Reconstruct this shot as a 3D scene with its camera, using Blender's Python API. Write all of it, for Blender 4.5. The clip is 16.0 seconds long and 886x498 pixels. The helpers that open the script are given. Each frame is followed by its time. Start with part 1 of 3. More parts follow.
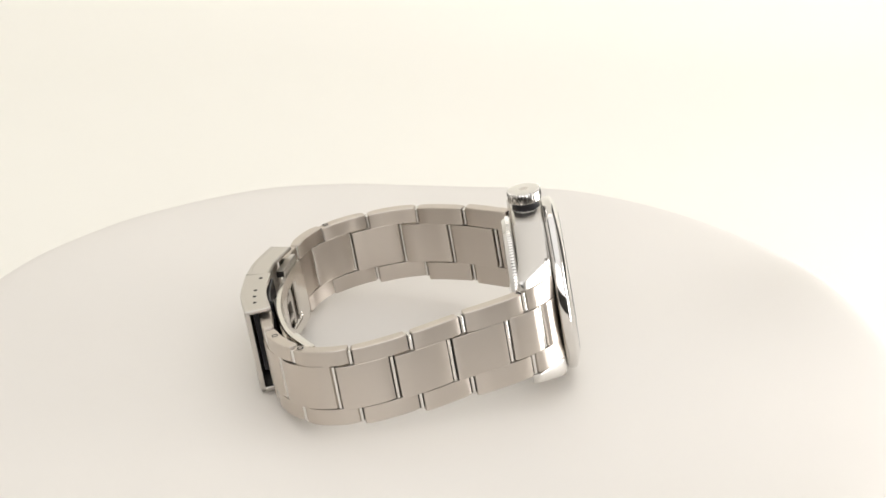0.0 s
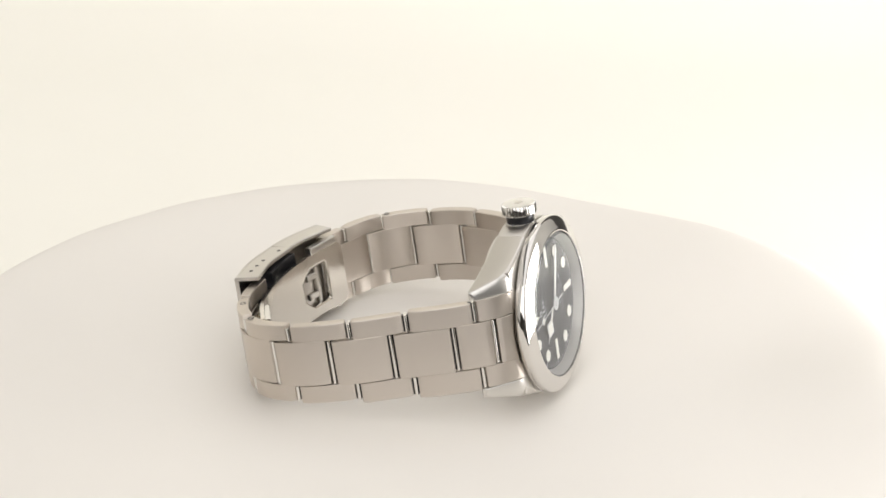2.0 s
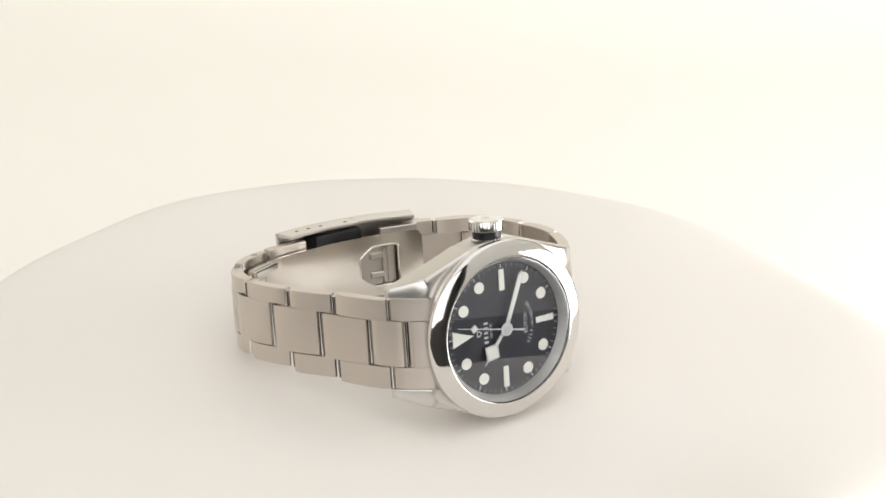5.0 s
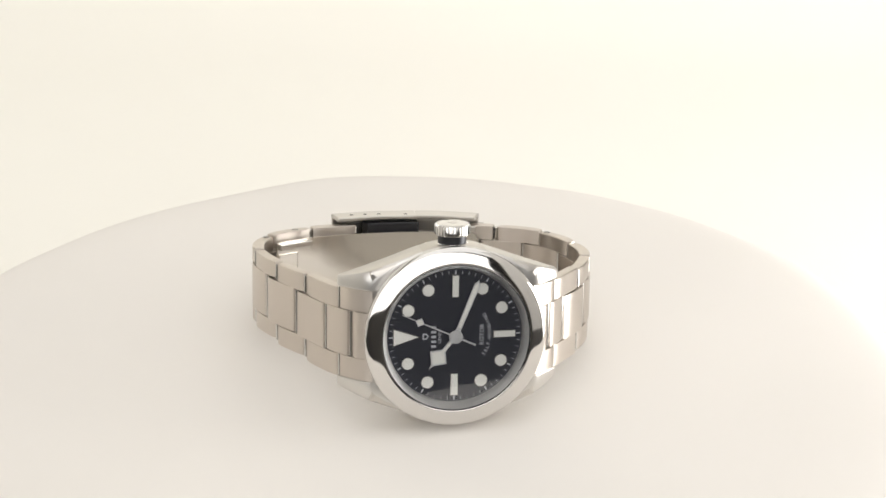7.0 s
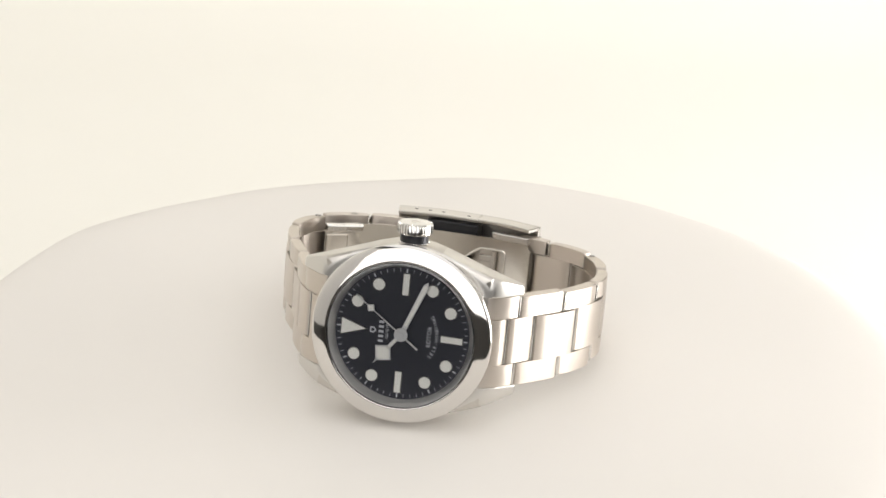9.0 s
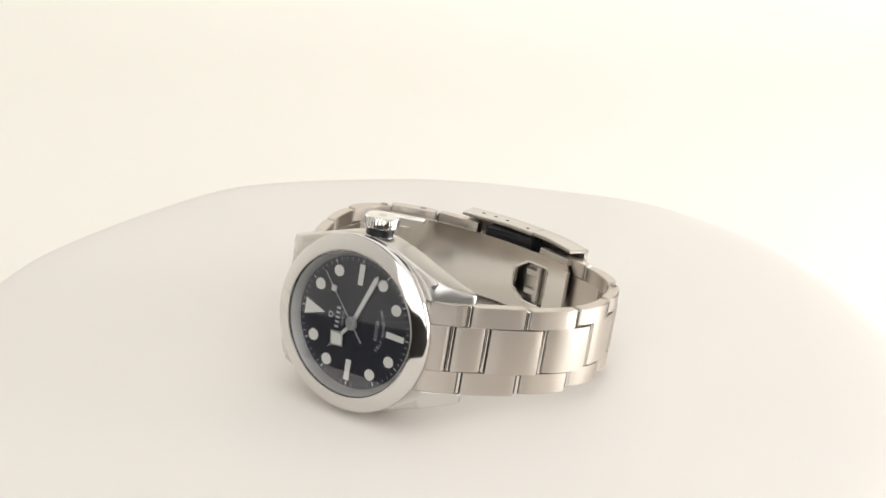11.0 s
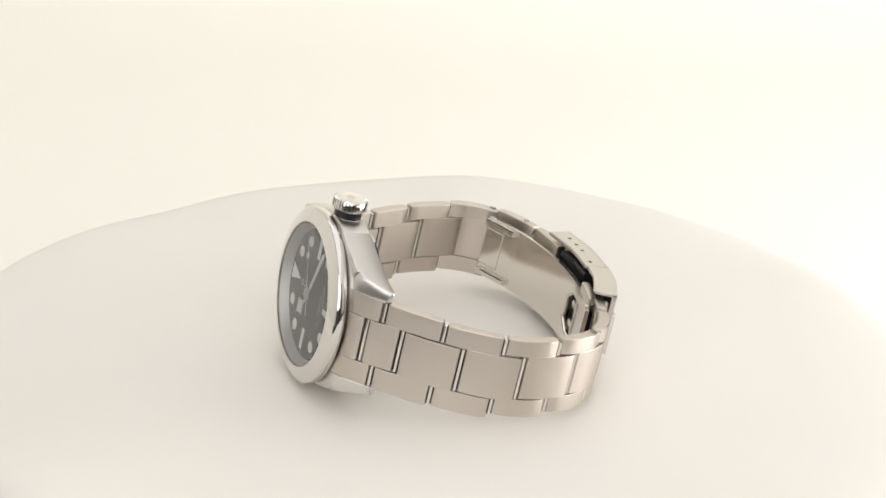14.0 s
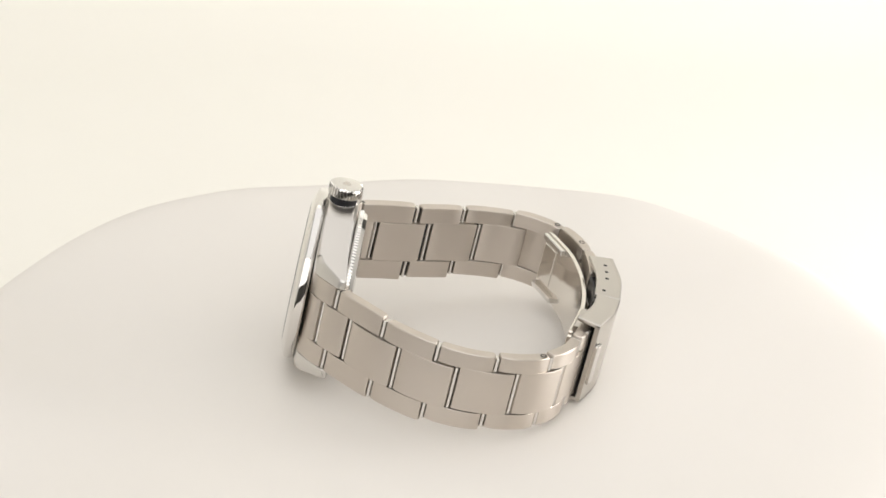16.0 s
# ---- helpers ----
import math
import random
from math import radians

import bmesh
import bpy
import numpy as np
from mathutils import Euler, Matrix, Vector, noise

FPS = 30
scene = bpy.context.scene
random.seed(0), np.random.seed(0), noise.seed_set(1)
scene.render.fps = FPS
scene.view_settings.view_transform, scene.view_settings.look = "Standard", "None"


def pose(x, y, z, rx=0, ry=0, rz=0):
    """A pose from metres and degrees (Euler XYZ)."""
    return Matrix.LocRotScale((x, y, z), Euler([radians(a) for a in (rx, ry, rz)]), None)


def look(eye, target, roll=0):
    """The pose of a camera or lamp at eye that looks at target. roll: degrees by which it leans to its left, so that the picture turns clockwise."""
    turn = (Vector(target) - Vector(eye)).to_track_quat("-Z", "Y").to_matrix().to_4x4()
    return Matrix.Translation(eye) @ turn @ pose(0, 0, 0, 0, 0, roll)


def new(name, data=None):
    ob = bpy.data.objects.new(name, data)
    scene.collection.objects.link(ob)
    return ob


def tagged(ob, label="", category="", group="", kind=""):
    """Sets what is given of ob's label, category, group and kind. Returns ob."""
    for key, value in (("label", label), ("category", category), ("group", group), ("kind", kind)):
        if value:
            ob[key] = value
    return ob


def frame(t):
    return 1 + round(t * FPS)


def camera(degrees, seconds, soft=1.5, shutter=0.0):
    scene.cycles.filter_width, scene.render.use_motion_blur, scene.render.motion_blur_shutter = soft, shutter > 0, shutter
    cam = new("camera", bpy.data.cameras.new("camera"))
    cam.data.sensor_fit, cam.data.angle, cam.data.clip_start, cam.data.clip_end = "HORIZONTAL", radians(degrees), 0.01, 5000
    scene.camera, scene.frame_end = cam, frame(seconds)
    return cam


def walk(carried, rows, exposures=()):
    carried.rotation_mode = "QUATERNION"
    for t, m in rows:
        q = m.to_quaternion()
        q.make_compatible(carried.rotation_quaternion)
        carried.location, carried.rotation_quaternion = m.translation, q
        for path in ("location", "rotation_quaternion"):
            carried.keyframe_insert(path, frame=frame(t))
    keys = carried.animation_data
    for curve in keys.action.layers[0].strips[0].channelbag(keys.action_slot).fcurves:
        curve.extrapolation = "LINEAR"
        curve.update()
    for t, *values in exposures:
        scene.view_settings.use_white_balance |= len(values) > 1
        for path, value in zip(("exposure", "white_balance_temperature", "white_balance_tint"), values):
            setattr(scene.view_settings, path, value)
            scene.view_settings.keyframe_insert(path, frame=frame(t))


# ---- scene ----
MM = 0.001
CAM_EYE = (0.0, -0.39857, 0.20706)
cam = camera(23.73, 16.0, soft=1.6)
VIEW = look(CAM_EYE, (CAM_EYE[0] + 0.004567, CAM_EYE[1] + 0.910704, CAM_EYE[2] - 0.413034), 1.74)
walk(cam, [(0, VIEW), (16.0, VIEW)], exposures=[(0, 0.0, 6500, 10), (16.0, 0.0, 6500, 10)])

# ---- light: a low soft box beside the table, a wide one behind the camera, one overhead, a dim room around ----
world = bpy.data.worlds.new("world")
world.use_nodes = True
world.node_tree.nodes["Background"].inputs[0].default_value = (1.0, 0.93, 0.83, 1)
world.node_tree.nodes["Background"].inputs[1].default_value = 0.09
scene.world = world


def area_lamp(name, eye, target, w, h, watts, colour):
    data = bpy.data.lights.new(name, "AREA")
    data.shape, data.size, data.size_y = "RECTANGLE", w, h
    data.energy, data.color = watts, colour
    ob = new(name, data)
    ob.matrix_world = look(eye, target)
    return ob


area_lamp("softbox_side", (0.41, 0.07, -0.01), (0.0, 0.357, -0.01), 0.38, 0.26, 2.7, (1.0, 0.987, 0.970))
area_lamp("softbox_front", (-0.25, -1.2, 0.63), (0.0, 0.0, 0.0), 2.8, 0.90, 14.8, (1.0, 0.987, 0.970))
area_lamp("softbox_top", (0.36, 0.0, 0.80), (0.36, 0.001, 0.0), 1.50, 1.70, 9.4, (1.0, 0.987, 0.970))


# ---- materials ----
def material(name, colour, rough=0.5, metal=0.0):
    m = bpy.data.materials.new(name)
    m.use_nodes = True
    b = m.node_tree.nodes["Principled BSDF"]
    b.inputs["Base Color"].default_value = (*colour, 1)
    b.inputs["Roughness"].default_value = rough
    b.inputs["Metallic"].default_value = metal
    return m, m.node_tree.nodes, m.node_tree.links, b


def steel(name, colour, rough, grain=(1, 1, 1), amount=0.0, spread=0.0, across=None):
    """Stainless steel: fine brushing along one axis of the part, faint cloudy wear over it."""
    m, n, k, b = material(name, colour, rough, 1.0)
    co = n.new("ShaderNodeTexCoord")
    mp = n.new("ShaderNodeMapping")
    mp.inputs["Scale"].default_value = grain
    k.new(co.outputs["Object"], mp.inputs[0])
    fine = n.new("ShaderNodeTexNoise")
    fine.inputs["Scale"].default_value, fine.inputs["Detail"].default_value = 1.0, 3.0
    k.new(mp.outputs[0], fine.inputs["Vector"])
    wide = n.new("ShaderNodeTexNoise")
    wide.inputs["Scale"].default_value, wide.inputs["Detail"].default_value = 160.0, 2.0
    k.new(co.outputs["Object"], wide.inputs["Vector"])
    mix = n.new("ShaderNodeMath")
    mix.operation = "ADD"
    k.new(fine.outputs[0], mix.inputs[0])
    k.new(wide.outputs[0], mix.inputs[1])
    rr = n.new("ShaderNodeMapRange")
    rr.inputs[1].default_value, rr.inputs[2].default_value = 0.6, 1.4
    rr.inputs[3].default_value, rr.inputs[4].default_value = rough - spread, rough + spread
    k.new(mix.outputs[0], rr.inputs[0])
    k.new(rr.outputs[0], b.inputs["Roughness"])
    if amount:
        bp = n.new("ShaderNodeBump")
        bp.inputs["Strength"].default_value, bp.inputs["Distance"].default_value = amount, 0.00002
        k.new(fine.outputs[0], bp.inputs["Height"])
        k.new(bp.outputs[0], b.inputs["Normal"])
    if across:
        b.inputs["Anisotropic"].default_value = 0.75
        vt = n.new("ShaderNodeVectorTransform")
        vt.vector_type, vt.convert_from, vt.convert_to = "VECTOR", "OBJECT", "WORLD"
        vt.inputs[0].default_value = across
        k.new(vt.outputs[0], b.inputs["Tangent"])
    return m


BRUSHED = steel("brushed_steel", (0.615, 0.558, 0.50), 0.36, (500, 500, 14000), 0.5, 0.06, (0, 0, 1))
SATIN = steel("satin_steel", (0.60, 0.57, 0.53), 0.29, (300, 5000, 300), 0.0, 0.01)
POLISHED = steel("polished_steel", (0.74, 0.725, 0.70), 0.09, (800, 800, 800), 0.0, 0.02)
BEVEL = steel("bevel_steel", (0.67, 0.65, 0.62), 0.30, (700, 700, 700), 0.0, 0.02)
BEZEL = steel("bezel_steel", (0.72, 0.70, 0.675), 0.06, (800, 800, 800), 0.0, 0.015)
REHAUT = steel("rehaut_steel", (0.82, 0.81, 0.79), 0.5, (900, 900, 900), 0.0, 0.04)
POINTER = steel("pointer_steel", (0.74, 0.74, 0.74), 0.42, (900, 900, 900), 0.0, 0.03)
BLADE = steel("polished_blade", (0.76, 0.73, 0.68), 0.14, (900, 900, 900), 0.0, 0.03)
DIAL = material("dial_lacquer", (0.013, 0.0145, 0.024), 0.42)[0]
LUME = material("lume_paint", (0.88, 0.87, 0.81), 0.6)[0]
PRINT = material("dial_print", (0.56, 0.57, 0.60), 0.5)[0]
# crown tube and gasket; also painted shade in link joints and clasp
GASKET_AND_SHADE = material("dark_tube_and_shade", (0.03, 0.03, 0.033), 0.3, 0.6)[0]
HOLE_SHADE = material("hole_shade", (0.02, 0.02, 0.02), 0.7)[0]


def crystal_material():
    m, n, k, b = material("sapphire", (1, 1, 1), 0.0)
    out = n["Material Output"]
    n.remove(b)
    clear, gloss, mix, fr = (n.new("ShaderNodeBsdf" + "Transparent"), n.new("ShaderNodeBsdfGlossy"), n.new("ShaderNodeMixShader"), n.new("ShaderNodeFresnel"))
    fr.inputs["IOR"].default_value = 1.98
    gloss.inputs["Roughness"].default_value = 0.0
    k.new(fr.outputs[0], mix.inputs[0])
    k.new(clear.outputs[0], mix.inputs[1])
    k.new(gloss.outputs[0], mix.inputs[2])
    k.new(mix.outputs[0], out.inputs[0])
    return m


CRYSTAL = crystal_material()


def soft_material(name, colour, rough, scale, bump, dist):
    m, n, k, b = material(name, colour, rough)
    co = n.new("ShaderNodeTexCoord")
    no = n.new("ShaderNodeTexNoise")
    no.inputs["Scale"].default_value, no.inputs["Detail"].default_value = scale, 4.0
    k.new(co.outputs["Object"], no.inputs["Vector"])
    mx = n.new("ShaderNodeMix")
    mx.data_type = "RGBA"
    mx.inputs["A"].default_value = (*[c * 0.97 for c in colour], 1)
    mx.inputs["B"].default_value = (*colour, 1)
    k.new(no.outputs[0], mx.inputs["Factor"])
    k.new(mx.outputs["Result"], b.inputs["Base Color"])
    bp = n.new("ShaderNodeBump")
    bp.inputs["Strength"].default_value, bp.inputs["Distance"].default_value = bump, dist
    k.new(no.outputs[0], bp.inputs["Height"])
    k.new(bp.outputs[0], b.inputs["Normal"])
    return m


COVER = soft_material("white_cover", (0.80, 0.765, 0.718), 0.75, 25.0, 0.15, 0.0006)
PAPER = soft_material("cream_paper", (0.885, 0.862, 0.795), 0.8, 8.0, 0.1, 0.001)
CLOTH = soft_material("tent_cloth", (0.86, 0.842, 0.81), 0.85, 60.0, 0.1, 0.0005)
ROOM = soft_material("room_plaster", (0.30, 0.29, 0.275), 0.9, 3.0, 0.1, 0.002)
BASE = soft_material("white_plastic", (0.82, 0.81, 0.79), 0.35, 40.0, 0.05, 0.0002)


# ---- mesh helpers ----
def part(name, bm, mat, parent=None, label="", m=None, smooth=40):
    me = bpy.data.meshes.new(name)
    bmesh.ops.recalc_face_normals(bm, faces=bm.faces)
    for f in bm.faces:
        f.smooth = True
    for e in bm.edges:
        if len(e.link_faces) == 2 and e.calc_face_angle(0) > radians(smooth):
            e.smooth = False
    bm.to_mesh(me)
    bm.free()
    me.materials.append(mat)
    ob = new(name, me)
    if parent:
        ob.parent = parent
    if m is not None:
        ob.matrix_basis = m
    return tagged(ob, label)


def loft(bm, rings, closed=True, cap=True):
    """Skin rings of points, in mm, each with the same count."""
    vs = [[bm.verts.new(Vector(p) * MM) for p in r] for r in rings]
    n = len(vs[0])
    for a, b in zip(vs, vs[1:]):
        for i in range(n if closed else n - 1):
            j = (i + 1) % n
            bm.faces.new((a[i], a[j], b[j], b[i]))
    if cap:
        bm.faces.new(vs[0][::-1])
        bm.faces.new(vs[-1])
    return vs


def inset(poly, d):
    """Move a closed polygon (counter-clockwise) inwards by d."""
    out = []
    n = len(poly)
    for i in range(n):
        a, b, c = Vector(poly[i - 1]), Vector(poly[i]), Vector(poly[(i + 1) % n])
        e1, e2 = (b - a).normalized(), (c - b).normalized()
        nn = Vector((-e1.y - e2.y, e1.x + e2.x))
        if nn.length < 1e-6:
            nn = Vector((-e1.y, e1.x))
        nn.normalize()
        cosv = max(0.5, nn.dot(Vector((-e1.y, e1.x))))
        out.append(tuple(b + nn * (d / cosv)))
    return out


def prism(bm, poly, lo, hi, bevel, place, top=None):
    """Extrude a polygon from lo to hi with bevelled rims; place maps (u, v, w) to a point."""
    top = bevel if top is None else top
    small, cut = inset(poly, bevel), inset(poly, top)
    loft(bm, [[place(u, v, lo) for u, v in small], [place(u, v, lo + bevel) for u, v in poly],
              [place(u, v, hi - top) for u, v in poly], [place(u, v, hi) for u, v in cut]])


def circle(r, n=48, x=0.0, z=0.0, a0=0.0):
    return [(x + r * math.cos(a0 + 2 * math.pi * i / n), z + r * math.sin(a0 + 2 * math.pi * i / n)) for i in range(n)]


def rounded(w, h, r, n=4):
    pts = []
    for cx, cy, a0 in ((w / 2 - r, h / 2 - r, 0), (-w / 2 + r, h / 2 - r, 90), (-w / 2 + r, -h / 2 + r, 180), (w / 2 - r, -h / 2 + r, 270)):
        for i in range(n + 1):
            a = radians(a0 + 90 * i / n)
            pts.append((cx + r * math.cos(a), cy + r * math.sin(a)))
    return pts


def lathe(bm, profile, n=96, closed=False):
    """Turn (radius, height) pairs round the watch's front axis: height is y."""
    rings = []
    for i in range(n):
        a = 2 * math.pi * i / n
        rings.append([(r * math.cos(a), y, r * math.sin(a)) for r, y in profile])
    vs = [[bm.verts.new(Vector(p) * MM) for p in r] for r in rings]
    k = len(profile)
    for i in range(n):
        a, b = vs[i], vs[(i + 1) % n]
        for j in range(k if closed else k - 1):
            jj = (j + 1) % k
            bm.faces.new((a[j], b[j], b[jj], a[jj]))


# ---- the setting ----
FLOOR = -60.0


def backdrop():
    """A seamless cream paper sweep: table, bend and back wall in one sheet with thickness."""
    bm = bmesh.new()
    prof = [(-128, FLOOR), (-60, FLOOR), (60, FLOOR), (350, FLOOR)]
    for i in range(1, 13):
        a = radians(90 * i / 12)
        prof.append((350 + 260 * math.sin(a), FLOOR + 260 * (1 - math.cos(a))))
    prof += [(610, 500), (610, 1000)]
    ring = prof + [(y + 4, z - 4) for y, z in reversed(prof)]
    loft(bm, [[(x, y, z) for y, z in ring] for x in (-700, -350, -100, 100, 265)])
    tagged(part("backdrop", bm, PAPER), "smooth cream paper sweep behind and under the turntable", "backdrop", kind="structure")


backdrop()


def tent_wall(name, x0, y0, steps, side):
    """A white cloth side of the light tent."""
    bm = bmesh.new()
    ys = [y0 + 92 * i for i in range(steps)]
    ring = [(x0 + 6 * math.sin(i * 1.3), y) for i, y in enumerate(ys)]
    ring += [(x + side * 3, y) for x, y in reversed(ring)]
    loft(bm, [[(x, y, z) for x, y in ring] for z in (FLOOR + 1, 200, 500, 780)])
    tagged(part(name, bm, CLOTH), "pale cloth side wall of a photo tent", "wall", kind="structure")


tent_wall("wall_west", -520, -524, 13, -1)
tent_wall("wall_east", 560, -524, 13, 1)


def room():
    """Plain walls that close the dim room round the set."""
    for name, lo, hi in (("floor", (-1800, -2000, -860), (1800, 1400, -800)), ("ceiling", (-1800, -2000, 1900), (1800, 1400, 1960)),
                         ("wall_north", (-1800, 1400, -800), (1800, 1460, 1900)), ("wall_south", (-1800, -2060, -800), (1800, -2000, 1900)),
                         ("wall_far_east", (1800, -2000, -800), (1860, 1400, 1900)), ("wall_far_west", (-1860, -2000, -800), (-1800, 1400, 1900))):
        bm = bmesh.new()
        q = [(lo[0], lo[1]), (hi[0], lo[1]), (hi[0], hi[1]), (lo[0], hi[1])]
        loft(bm, [[(x, y, z) for x, y in q] for z in (lo[2], hi[2])])
        tagged(part(name, bm, ROOM), "plain dim grey surface of the room", name.split("_")[0], kind="structure")


room()

# ---- the turntable with its soft white cover ----
turntable = tagged(new("turntable"), "round display turntable under a soft white wavy cover", "turntable")


# folds of the cover's rim: degrees round the plate, rise, reach (mm) and half width (degrees)
RIM_FOLDS = ((287, 6.0, -8.0, 15), (258, -3.5, 1.0, 14), (328, 1.5, 0.0, 14), (2, -1.0, -2.0, 14), (30, 1.5, -2.0, 16), (85, 1.0, 1.0, 18), (153, 1.5, 1.0, 12), (222, 2.0, 1.0, 14))


def build_turntable():
    bm = bmesh.new()
    loft(bm, [[(x, y, z) for x, y in circle(r, 64)] for r, z in ((70, FLOOR), (72, FLOOR + 1), (72, -17), (88, -14), (90, -12), (90, -5), (88, -4))])
    part("platter", bm, BASE, turntable, "white plastic platter")
    bm = bmesh.new()
    n = 180
    rows = []
    for r in [0, 20, 40, 55, 65, 72, 78, 83, 88, 92, 95, 97.5, 99.5, 101, 102.2, 103, 103.4, 103.2, 102.5]:
        ring = []
        for i in range(n):
            a = 2 * math.pi * i / n
            c, s = math.cos(a), math.sin(a)
            az = math.degrees(a)
            k = max(0.0, (r - 58) / 45.0)
            grow = 1.0 + 0.06 * min(1.0, k)
            edge = noise.noise(Vector((c * 3, s * 3 + 2, 3))) * 1.2
            wave = noise.noise(Vector((c * 2.1, s * 2.1, 7 + r * 0.012))) * 0.9 + noise.noise(Vector((c * 4.5, s * 4.5, 9 + r * 0.02))) * 0.7
            for mid_az, rise, reach, wide in RIM_FOLDS:
                g = math.exp(-(((az - mid_az + 180) % 360 - 180) / wide) ** 2)
                wave += rise * g
                edge += reach * g
            wave *= k * math.sqrt(k)
            rr = r * grow + edge * k
            idx = len(rows)
            drop = [0, 0, 0, 0, 0, 0, 0, 0, 0.1, 0.3, 0.6, 1.1, 1.9, 2.9, 4.2, 6.0, 8.5, 11.5, 15.0][idx]
            ring.append((rr * c, rr * s, wave - drop))
        rows.append(ring)
    vs = [[bm.verts.new(Vector(p) * MM) for p in r] for r in rows[1:]]
    mid = bm.verts.new((0, 0, 0))
    for i in range(n):
        bm.faces.new((mid, vs[0][i], vs[0][(i + 1) % n]))
    for a, b in zip(vs, vs[1:]):
        for i in range(n):
            j = (i + 1) % n
            bm.faces.new((a[i], b[i], b[j], a[j]))
    ob = part("cover", bm, COVER, turntable, "soft white cover with a drooping wavy rim", smooth=80)
    so = ob.modifiers.new("thickness", "SOLIDIFY")
    so.thickness, so.offset = 0.0015, -1


build_turntable()

# ---- the watch, lying on its side: x towards 6 o'clock, y from the glass to the clasp, z towards 3 o'clock (mm from the dial's centre) ----
TILT, ROLL, YAW = -11.0, 1.4, 1.8
AXIS = (0.0, 26.0, -14.0)
SEAT = (0.26, -26.49, 19.36)  # the dial centre over the turntable's middle
watch = tagged(new("wristwatch"), "stainless steel wristwatch with black dial lying on its side, bracelet closed", "watch")
AT = Matrix.Translation(Vector((-AXIS[0], -AXIS[1], -AXIS[2])) * MM)


def wpart(name, bm, mat, parent=None, label="", smooth=40):
    """A part whose mesh is written in the watch's own millimetres."""
    bm.transform(AT)
    return part(name, bm, mat, parent or watch, label, None, smooth)


def ramp(x):
    x = max(0.0, min(1.0, x))
    return x * x * (3 - 2 * x)


def flank(x):
    x = abs(x)
    return math.sqrt(18.1 ** 2 - x * x) if x < 6.0 else 17.08 - (x - 6.0) * 0.358


def front(x):
    x = abs(x)
    k = x - 17.4
    return 1.2 + 1.15 * (k + math.sqrt(k * k + 1.1)) / 2


def back(x):
    """The case's back edge dips towards the wrist at the lug tips."""
    return 7.5 + 0.85 * (max(0.0, abs(x) - 11.0) / 11.0) ** 2


def build_case():
    bm = bmesh.new()
    xs = [16.9 * math.cos(math.pi * i / 40) for i in range(41)]
    out = [(x, flank(x)) for x in xs] + [(x, -flank(x)) for x in reversed(xs)]
    n = len(out)

    def ring(d, y):
        return [(x, y(x), z) for x, z in inset(out, d)]
    rings = [ring(3.0, lambda x: back(x) + 0.2), ring(0.5, back), ring(0.0, lambda x: back(x) - 0.5), ring(0.0, lambda x: front(x) + 0.55), ring(0.18, lambda x: front(x) + 0.18), ring(0.55, front)]
    inner = []
    for x, z in inset(out, 0.55):
        l = math.hypot(x, z)
        inner.append((x * 15.0 / l, 1.2, z * 15.0 / l))
    half = [((a[0] + b[0]) / 2, front((a[0] + b[0]) / 2), (a[2] + b[2]) / 2) for a, b in zip(rings[-1], inner)]
    loft(bm, rings + [half, inner])
    case = wpart("case", bm, SATIN, None, "polished and brushed steel case")
    for sx in (-1, 1):
        for sz in (-1, 1):
            bm = bmesh.new()
            rings = []
            for i in range(37):
                # the tip is rounded off over the last few rings
                e = max(0, i - 30) / 6
                x = 6.4 + 15.5 * min(i, 30) / 30 + 0.5 * math.sin(e * math.pi / 2)
                cut = 0.5 * (1 - math.cos(e * math.pi / 2))
                zo, zi, yf, yb = flank(x) + 0.03 - cut, 9.3 + cut * 0.4, front(x) - 0.04 + cut * 0.5, back(x) + 0.02 - cut
                u = max(0.0, x - 11.5)
                ye = max(yf + 0.6, min(yb - 0.35, 1.7 + 0.0285 * u * u + 0.00000016 * u ** 7))
                zb = max(zi + 0.3, zo - 0.8 - 2.8 * ramp((x - 10.0) / 9.0))
                q = [(yf + 0.12, zi), (yf, zi + 0.1)]
                for k in range(10):
                    a = radians(90 * k / 9)
                    q.append((ye - (ye - yf) * math.cos(a), zb + (zo - zb) * math.sin(a)))
                q += [(ye + 0.1, zo), (yb - 0.3, zo), (yb - 0.08, zo - 0.08), (yb, zo - 0.3), (yb, zi)]
                rings.append([(sx * x, y, sz * z) for y, z in q])
            loft(bm, rings)
            lug = wpart("lug", bm, BEVEL, case, "polished bevelled lug with a brushed flank", 46)
            lug.data.materials.append(SATIN)
            for f in lug.data.polygons:
                f.material_index = 1 if abs(f.normal.z) > 0.88 and abs(f.normal.y) < 0.3 else 0
    bm = bmesh.new()
    lathe(bm, [(15.0, 8.0), (15.2, 8.6), (15.0, 9.2), (14.6, 9.9), (8, 10.3), (0.01, 10.4)], 96)
    wpart("case_back", bm, POLISHED, case, "screwed steel case back")
    # coin edge of the case back
    bm = bmesh.new()
    for k in range(144):
        a = 2 * math.pi * k / 144
        pts = [(15.36, a - 0.012), (15.36, a + 0.012), (15.1, a + 0.018), (15.1, a - 0.018)]
        loft(bm, [[(r * math.cos(t), y, r * math.sin(t)) for r, t in pts] for y in (8.35, 9.1)])
    wpart("coin_edge", bm, POLISHED, case, "knurled rim")
    bm = bmesh.new()
    lathe(bm, [(17.5, 1.15), (17.9, 1.0), (18.1, 0.7), (18.2, 0.1), (18.22, -0.5), (18.15, -0.8), (17.95, -1.02), (17.6, -1.2), (17.0, -1.42), (16.4, -1.62), (15.8, -1.8), (15.3, -1.93), (15.05, -1.97), (14.9, -1.92), (14.85, -1.75), (14.85, 0.6)], 160)
